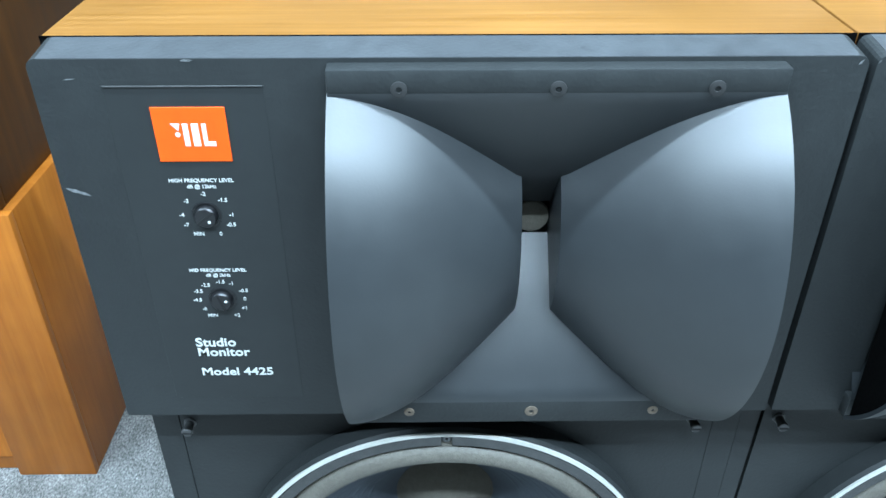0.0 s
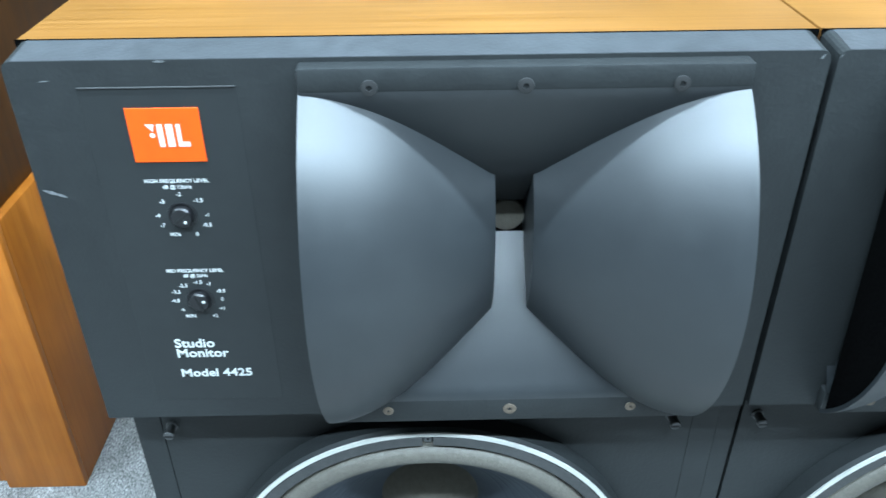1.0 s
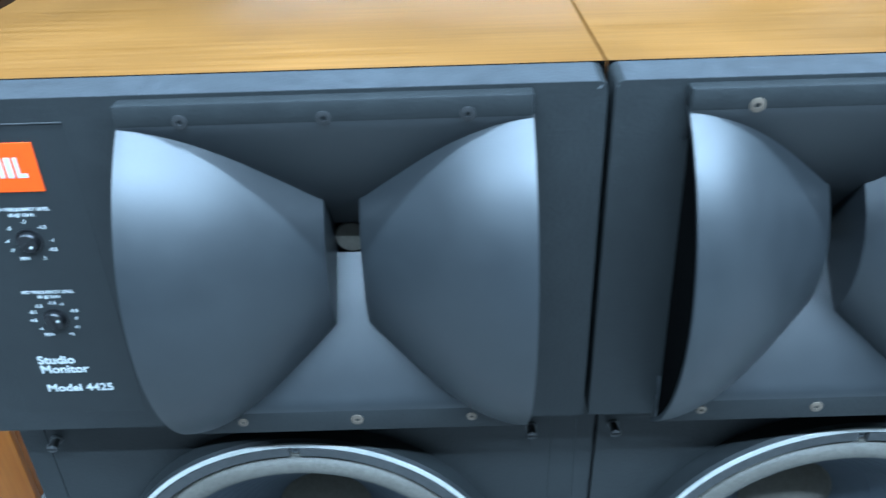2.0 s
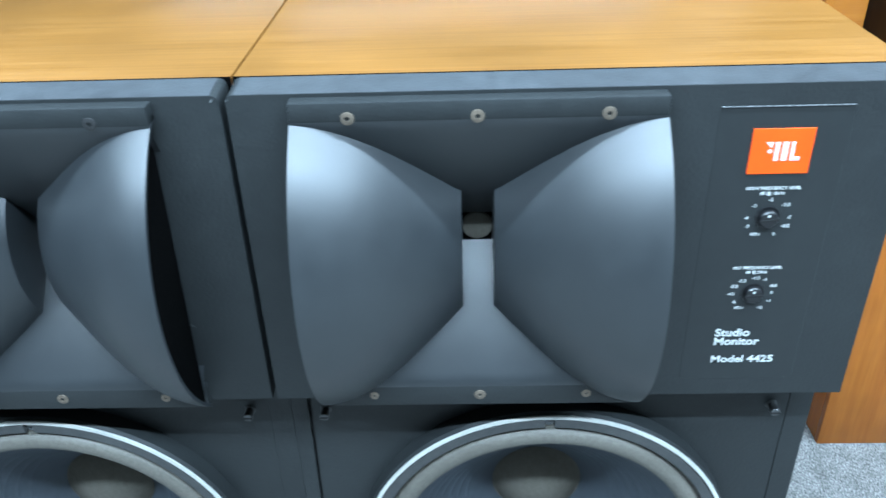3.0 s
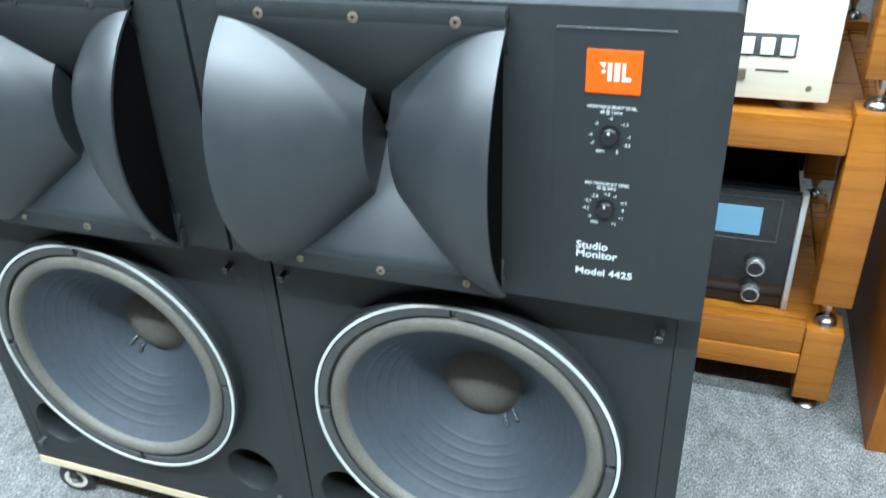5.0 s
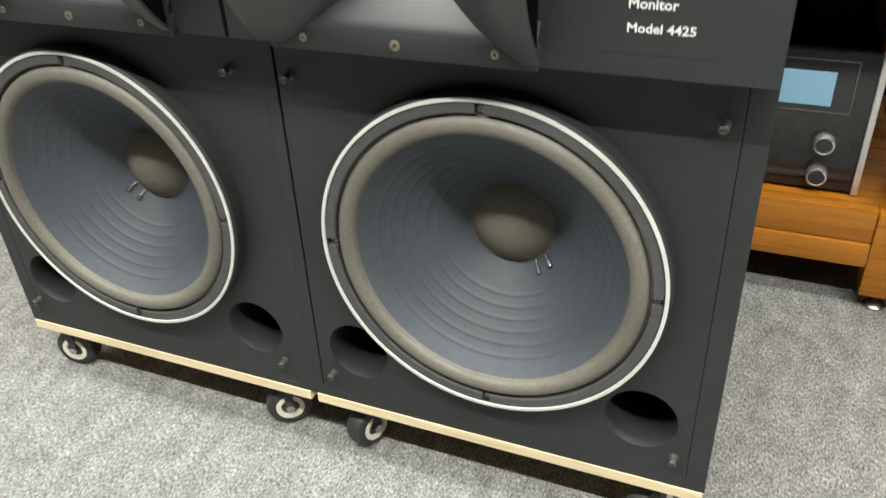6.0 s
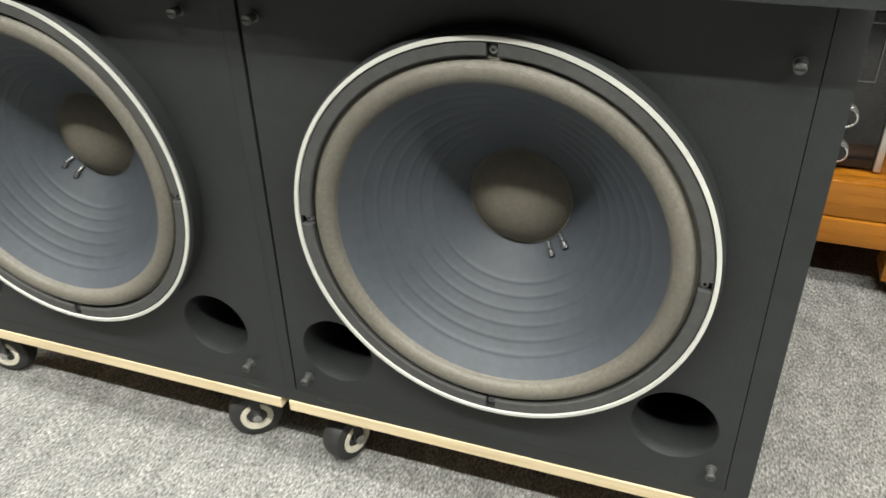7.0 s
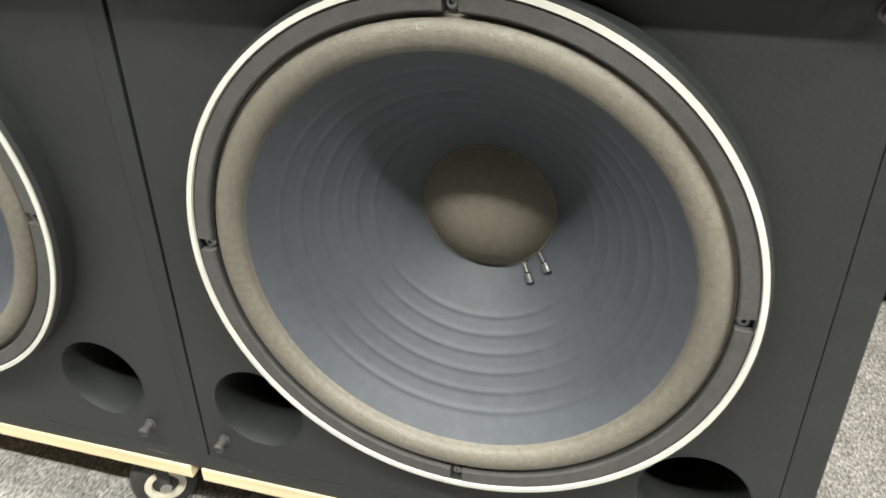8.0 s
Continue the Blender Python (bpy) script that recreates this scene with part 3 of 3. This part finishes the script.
    # highlight on the plate's top edge, drawn as a thin grey bar
    part("plate_edge_highlight", box(lx - 0.0385, lx + 0.0385, STEP_Y - 0.0008, STEP_Y, 0.7144, 0.7149), GASKET if m < 0 else SCUFF_GLINT, t)
    y = STEP_Y - 0.00015
    emblem(t, lx + 0.0004, 0.6890 if m < 0 else 0.6858, y)
    dial(t, lx + 0.0004, 0.6420 if m < 0 else 0.6400, y, turns[0], HIGH, "HIGH FREQUENCY LEVEL", "dB @ 12kHz")
    dial(t, lx + 0.0004, 0.5860 if m < 0 else 0.5825, y, turns[1], MID, "MID FREQUENCY LEVEL", "dB @ 2kHz")
    left, up = (lx - 0.0196, 0.0) if m > 0 else (lx - 0.0204, 0.0042)
    lettering("product_name", [("Studio", left, 0.5495 + up, 0.0088, "LEFT"), ("Monitor", left, 0.5420 + up, 0.0088, "LEFT")], WHITE, t, y - 0.0002, "white bold printed words", bold=0.020, stretch=1.06)
    lettering("model_name", [("Model 4425", left, 0.5265 + up, 0.0081, "LEFT")], WHITE, t, y - 0.0002, "white bold printed model name", bold=0.020, stretch=1.12)
    return t


CX_L, CX_R = -0.2010, 0.2087
left_one = speaker(CX_L, -1, "black-fronted teak studio monitor, badge above slanted dials", (38, 105))
right_one = speaker(CX_R, 1, "black-fronted teak studio monitor beside the hi-fi rack", (8, 4))


f = STEP_Y - 0.0002
scuff(left_one, -0.4015, 0.6585, -0.3895, 0.6540, f, 0.0028, SCUFF_GLINT)
scuff(left_one, -0.3300, 0.7274, -0.3240, 0.7276, f, 0.0018, SCUFF_GLINT)
scuff(left_one, -0.0045, 0.7240, -0.0022, 0.7266, f, 0.0012, SCUFF_GLINT)
scuff(left_one, -0.3880, 0.7180, -0.3820, 0.7186, f, 0.0008, SCUFF_GLINT)
scuff(left_one, -0.0480, 0.5640, -0.0430, 0.5600, f, 0.0010, SCUFF_GLINT)
scuff(left_one, -0.0420, 0.0965, -0.0160, 0.0950, -0.0002, 0.0010, SCUFF_GLINT)
scuff(right_one, 0.0050, 0.7245, 0.0066, 0.7266, f, 0.0010, SCUFF_GLINT)
scuff(right_one, 0.0360, 0.0985, 0.0430, 0.0975, -0.0002, 0.0009, SCUFF_GLINT)
scuff(right_one, 0.0440, 0.0970, 0.0490, 0.0962, -0.0002, 0.0008, SCUFF_GLINT)
scuff(right_one, 0.0680, 0.1000, 0.0920, 0.1012, 0.0002, 0.0007, SCUFF_GLINT)
scuff(right_one, 0.0180, 0.1215, 0.0200, 0.1060, -0.0002, 0.0007, GROOVE)


# ---- dollies under the monitors ----
def dolly(cx, label, casters, short):
    t = thing("dolly", (cx, 0.14, 0.0), label, "dolly", "dollies under the monitors")
    part("board", box(cx - W / 2 + 0.001, cx + W / 2 - short, -0.001, 0.27, 0.0755, BASE - 0.0002, 0.0005, 1), PLY, t, "pale sawn plywood board")
    for x, y, ang in casters:
        caster(t, x, y, ang)


def caster(parent, x, y, ang):
    """A swivel caster; the wheel's axle points along ang."""
    c, s = math.cos(radians(ang)), math.sin(radians(ang))
    ax = Vector((c, s, 0))
    r = 0.0275
    mid = Vector((x, y, r))
    fork = box(-0.015, 0.015, -0.014, 0.014, 0.0715, 0.0755, 0.0005)
    for q in (-1, 1):
        box(q * 0.0140 - 0.0009, q * 0.0140 + 0.0009, -0.0050, 0.0050, r + 0.002, 0.0725, 0.0004, 1, fork)
    fork.transform(Matrix.Translation((x, y, 0)) @ Matrix.Rotation(radians(ang), 4, "Z"))
    cst = part("caster", fork, RUBBER, parent, "black swivel caster with a cream hub")
    tyre = [(0.0165, -0.0120), (0.0205, -0.0124), (0.0256, -0.0100), (r, -0.0050), (r, 0.0050), (0.0256, 0.0100), (0.0205, 0.0124), (0.0165, 0.0120)]
    part("tyre", spin(tyre, mid, ax, 40, True), RUBBER, cst, "black rubber tyre")
    for q in (-1, 1):
        ring = [(0.0168, q * 0.0116), (0.0164, q * 0.0128), (0.0112, q * 0.0128), (0.0106, q * 0.0100)]
        part("hub", spin(ring, mid, ax, 32), HUBMAT, cst, "cream plastic hub ring")
        part("hub_plate", spin([(0.0108, q * 0.0100), (0.0, q * 0.0096)], mid, ax, 32), RUBBER, cst)
    part("axle_bolt", rod(mid - ax * 0.0165, mid + ax * 0.0165, 0.0052, 0.0052, 6), CHROME, cst, "hexagonal steel axle bolt", smooth=0)


dolly(CX_L, "pale plywood dolly on four casters, on the carpet", [(-0.060, 0.032, -55), (-0.384, 0.032, -78), (-0.060, 0.235, -70), (-0.375, 0.235, -95)], 0.0075)
dolly(CX_R, "pale plywood dolly on four casters, beside its twin", [(0.046, 0.032, -22), (0.366, 0.032, -40), (0.050, 0.235, -60), (0.365, 0.235, -80)], 0.001)


# ---- hi-fi rack and what stands in it ----
RX0, RX1, RY0, RY1 = 0.020, 0.614, 0.4500, 0.900
PW = 0.050


def spike(parent, x, y, z0, z1):
    h = z1 - z0
    prof = [(0.0, 0.0), (0.016, 0.0), (0.016, 0.10 * h), (0.012, 0.26 * h), (0.004, 0.34 * h), (0.006, 0.50 * h), (0.0135, 0.92 * h), (0.0135, h), (0.0, h)]
    return part("spike_foot", spin(prof, (x, y, z0), (0, 0, 1), 28), CHROME, parent, "turned steel spike foot", smooth=40)


rack = thing("hifi_rack", ((RX0 + RX1) / 2, (RY0 + RY1) / 2, 0), "oiled cherry hi-fi rack with stacked shelves on steel spikes", "rack")
LEVELS = [(0.027, 0.152, 0.070, 0.154), (0.196, 0.478, 0.418, 0.468), (0.520, 0.800, 0.742, 0.790)]
for z0, z1, r0, r1 in LEVELS:
    for x in (RX0, RX1 - PW):
        for y in (RY0, RY1 - PW):
            post = part("post", box(x, x + PW, y, y + PW, z0, z1, 0.0022), RAILWOOD, rack, "square cherry post")
            spike(post, x + PW / 2, y + PW / 2, z0 - 0.0268 if z0 < 0.1 else z0 - 0.0442, z0 + 0.0002)
    for y in (RY0 + 0.003, RY1 - 0.026):
        if r1 - r0 > 0.07:
            part("rail", box(RX0 + PW, RX1 - PW, y, y + 0.023, r0 + 0.036, r1, 0.003), RAILWOOD, rack)
            part("rail", box(RX0 + PW, RX1 - PW, y - 0.003, y + 0.023, r0, r0 + 0.035, 0.003), RAILWOOD, rack)
        else:
            part("rail", box(RX0 + PW, RX1 - PW, y, y + 0.023, r0, r1, 0.004), RAILWOOD, rack)
    for x in (RX0 + 0.006, RX1 - 0.030):
        part("side_rail", box(x, x + 0.023, RY0 + PW, RY1 - PW, r0 + 0.01, r1 - 0.002, 0.003), RAILWOOD, rack)
    part("shelf", box(RX0 + 0.03, RX1 - 0.031, RY0 + 0.027, RY1 - 0.027, r1 - 0.016, r1 - 0.003, 0.001), RAILWOOD, rack)

part("back_board", box(RX0 + PW + 0.0004, RX1 - PW - 0.0004, RY1 - 0.0245, RY1 - 0.012, 0.198, 0.4164, 0.001), WALNUT, rack, "dark back board between the rear posts")

# power amplifier on the lowest shelf
AX0, AX1, AY, AZ0, AZ1 = 0.094, 0.537, 0.492, 0.160, 0.340
amp = thing("amplifier", ((AX0 + AX1) / 2, 0.65, 0.151), "black glass-fronted amplifier with lit blue meter on a rack shelf", "amplifier")
part("chassis", box(AX0 + 0.01, AX1 - 0.01, AY + 0.012, 0.84, AZ0, AZ1 - 0.004, 0.002), DARK, amp)
part("heat_sink", box(AX0 + 0.03, AX1 - 0.035, AY + 0.045, 0.82, AZ1 - 0.0038, 0.405, 0.003), DARK, amp, "black heat sink block")
part("front_panel", box(AX0, AX1 - 0.0085, AY, AY + 0.012, AZ0 - 0.004, AZ1, 0.0012), GLASSBLACK, amp, "black glass front")
part("side_trim", box(AX1 - 0.0083, AX1, AY - 0.004, AY + 0.014, AZ0 - 0.006, AZ1 + 0.002, 0.0015), SILVER, amp, "silver edge trim")
part("side_trim", box(AX0 - 0.0085, AX0 - 0.0002, AY - 0.004, AY + 0.014, AZ0 - 0.006, AZ1 + 0.002, 0.0015), SILVER, amp, "silver edge trim")
bezel = part("meter_bezel", panel_with_holes(0.350, 0.5065, 0.2625, 0.3310, AY - 0.0012, AY + 0.001, [[(0.3515, 0.264), (0.505, 0.264), (0.505, 0.3295), (0.3515, 0.3295)]]), GASKET, amp)
part("meter", box(0.400, 0.4825, AY - 0.0010, AY + 0.001, 0.2715, 0.3155), SCREEN, bezel, "lit blue meter window")
for kx, kz in ((0.4850, 0.2220), (0.4840, 0.1770), (0.4020, 0.2220), (0.4020, 0.1770)):
    prof = [(0.0135, AY), (0.0135, AY - 0.010), (0.0122, AY - 0.0125), (0.0104, AY - 0.0130), (0.0096, AY - 0.0115)]
    k = part("knob", lathe(prof, kx, kz, 36), KNOB, amp, "chrome-rimmed knob with a black face")
    part("knob_face", lathe([(0.0098, AY - 0.0119), (0.0, AY - 0.0124)], kx, kz, 32), GLASSBLACK, k, "black knob face")
part("push_button", box(0.4065, 0.4135, AY - 0.004, AY, 0.190, 0.1965, 0.001), glow("red_button", (0.5, 0.08, 0.02), 0.2), amp, "small red button")
for fx in (AX0 + 0.04, AX1 - 0.05):
    for fy in (AY + 0.04, 0.80):
        part("foot", spin([(0.0, 0.0), (0.014, 0.0), (0.015, 0.0092), (0.0, 0.0092)], (fx, fy, 0.1511), (0, 0, 1), 20), RUBBER, amp)

# champagne component on the second shelf
GX0, GX1, GY, GZ0, GZ1 = 0.100, 0.533, 0.470, 0.4795, 0.6080
comp = thing("disc_player", ((GX0 + GX1) / 2, 0.65, 0.4651), "champagne metal hi-fi component with white buttons, on the second rack shelf", "hi-fi component")
part("case", box(GX0 + 0.004, GX1 - 0.004, GY + 0.008, 0.83, GZ0 + 0.002, GZ1 - 0.002, 0.002), CHAMPAGNE, comp)
part("front_panel", box(GX0, GX1, GY, GY + 0.009, GZ0, GZ1, 0.003), CHAMPAGNE, comp, "pale champagne metal front")
recess = part("button_recess", box(0.415, 0.4865, GY - 0.0006, GY + 0.001, 0.5350, 0.5640, 0.0005, 1), GASKET, comp)
for bx in (0.4210, 0.4445, 0.4675):
    part("button", box(bx, bx + 0.0160, GY - 0.0050, GY, 0.5385, 0.5590, 0.0008), WHITE, recess, "white push button")
part("key", box(0.4130, 0.4320, GY - 0.0040, GY, 0.5050, 0.5185, 0.0008), BRASS, comp, "brass-coloured key")
part("slot", box(0.4425, 0.4810, GY - 0.0012, GY + 0.001, 0.5170, 0.5192, 0.0004, 1), GASKET, comp)
part("screw", lathe([(0.0036, GY), (0.0032, GY - 0.0010), (0.0, GY - 0.0012)], 0.5075, 0.4975, 20), BRASS, comp)
for fx in (GX0 + 0.05, 0.4900):
    for fy in (GY + 0.03, 0.79):
        part("foot", spin([(0.0, 0.0), (0.019, 0.0), (0.020, 0.0140), (0.0, 0.0140)], (fx, fy, 0.4652), (0, 0, 1), 24), BRASS, comp)

# a black component with cables behind the amplifier's shelf front
dark = thing("black_component", (0.30, 0.72, 0.6081), "matt black box standing on the champagne component", "hi-fi component")
part("case", box(0.12, 0.50, 0.56, 0.82, 0.6082, 0.690, 0.004), DARK, dark)
part("front_panel", box(0.122, 0.498, 0.554, 0.5598, 0.610, 0.688, 0.002), GLASSBLACK, dark)


for unit in (rack, amp, comp, dark):
    unit.location += Vector((-0.002, 0.016, 0.0))


# ---- stacked cabinets on both sides ----
def big_cabinet(x0, x1, y0, y1, z0, z1, mat, label, stile):
    """A tall-standing loudspeaker cabinet: a case, a front frame and a set-back front."""
    t = thing("loudspeaker_cabinet", ((x0 + x1) / 2, (y0 + y1) / 2, z0), label, "loudspeaker", "stacked loudspeaker cabinets")
    part("case", box(x0, x1, y0 + 0.012, y1, z0, z1, 0.0025), mat, t)
    part("stile", box(x0, x0 + stile, y0, y0 + 0.0118, z0, z1 - 0.0003, 0.0015), mat, t)
    part("stile", box(x1 - stile, x1, y0, y0 + 0.0118, z0, z1 - 0.0003, 0.0015), mat, t)
    part("head_rail", box(x0 + stile + 0.0004, x1 - stile - 0.0004, y0, y0 + 0.0118, z1 - 0.06, z1 - 0.0003, 0.0015), mat, t)
    part("front_board", box(x0 + stile + 0.0006, x1 - stile - 0.0006, y0 + 0.006, y0 + 0.0119, z0 + 0.03, z1 - 0.0605), mat, t)
    return t


big_cabinet(-1.100, -0.672, 0.352, 0.727, 0.0, 0.412, CHERRY, "orange cherry-veneered loudspeaker cabinet standing on the carpet", 0.104)
big_cabinet(-1.100, -0.682, 0.361, 0.727, 0.4125, 1.020, WALNUT, "dark walnut loudspeaker cabinet stacked on an orange one", 0.05)
big_cabinet(0.663, 1.087, 0.410, 0.780, 0.0, 0.412, CHERRY, "orange cherry-veneered loudspeaker cabinet beside the rack", 0.108)
big_cabinet(0.663, 1.087, 0.420, 0.780, 0.4125, 1.020, WALNUT, "dark walnut loudspeaker cabinet stacked beside the rack", 0.05)

# ---- beyond the rack: a cloth-covered column ----
col = thing("column", (0.75, 1.30, 0), "grey-beige cloth-covered column behind the rack", "column")
part("shaft", box(0.686, 0.816, 1.20, 1.40, 0.0, CEIL - 0.001, 0.004), COLM, col)
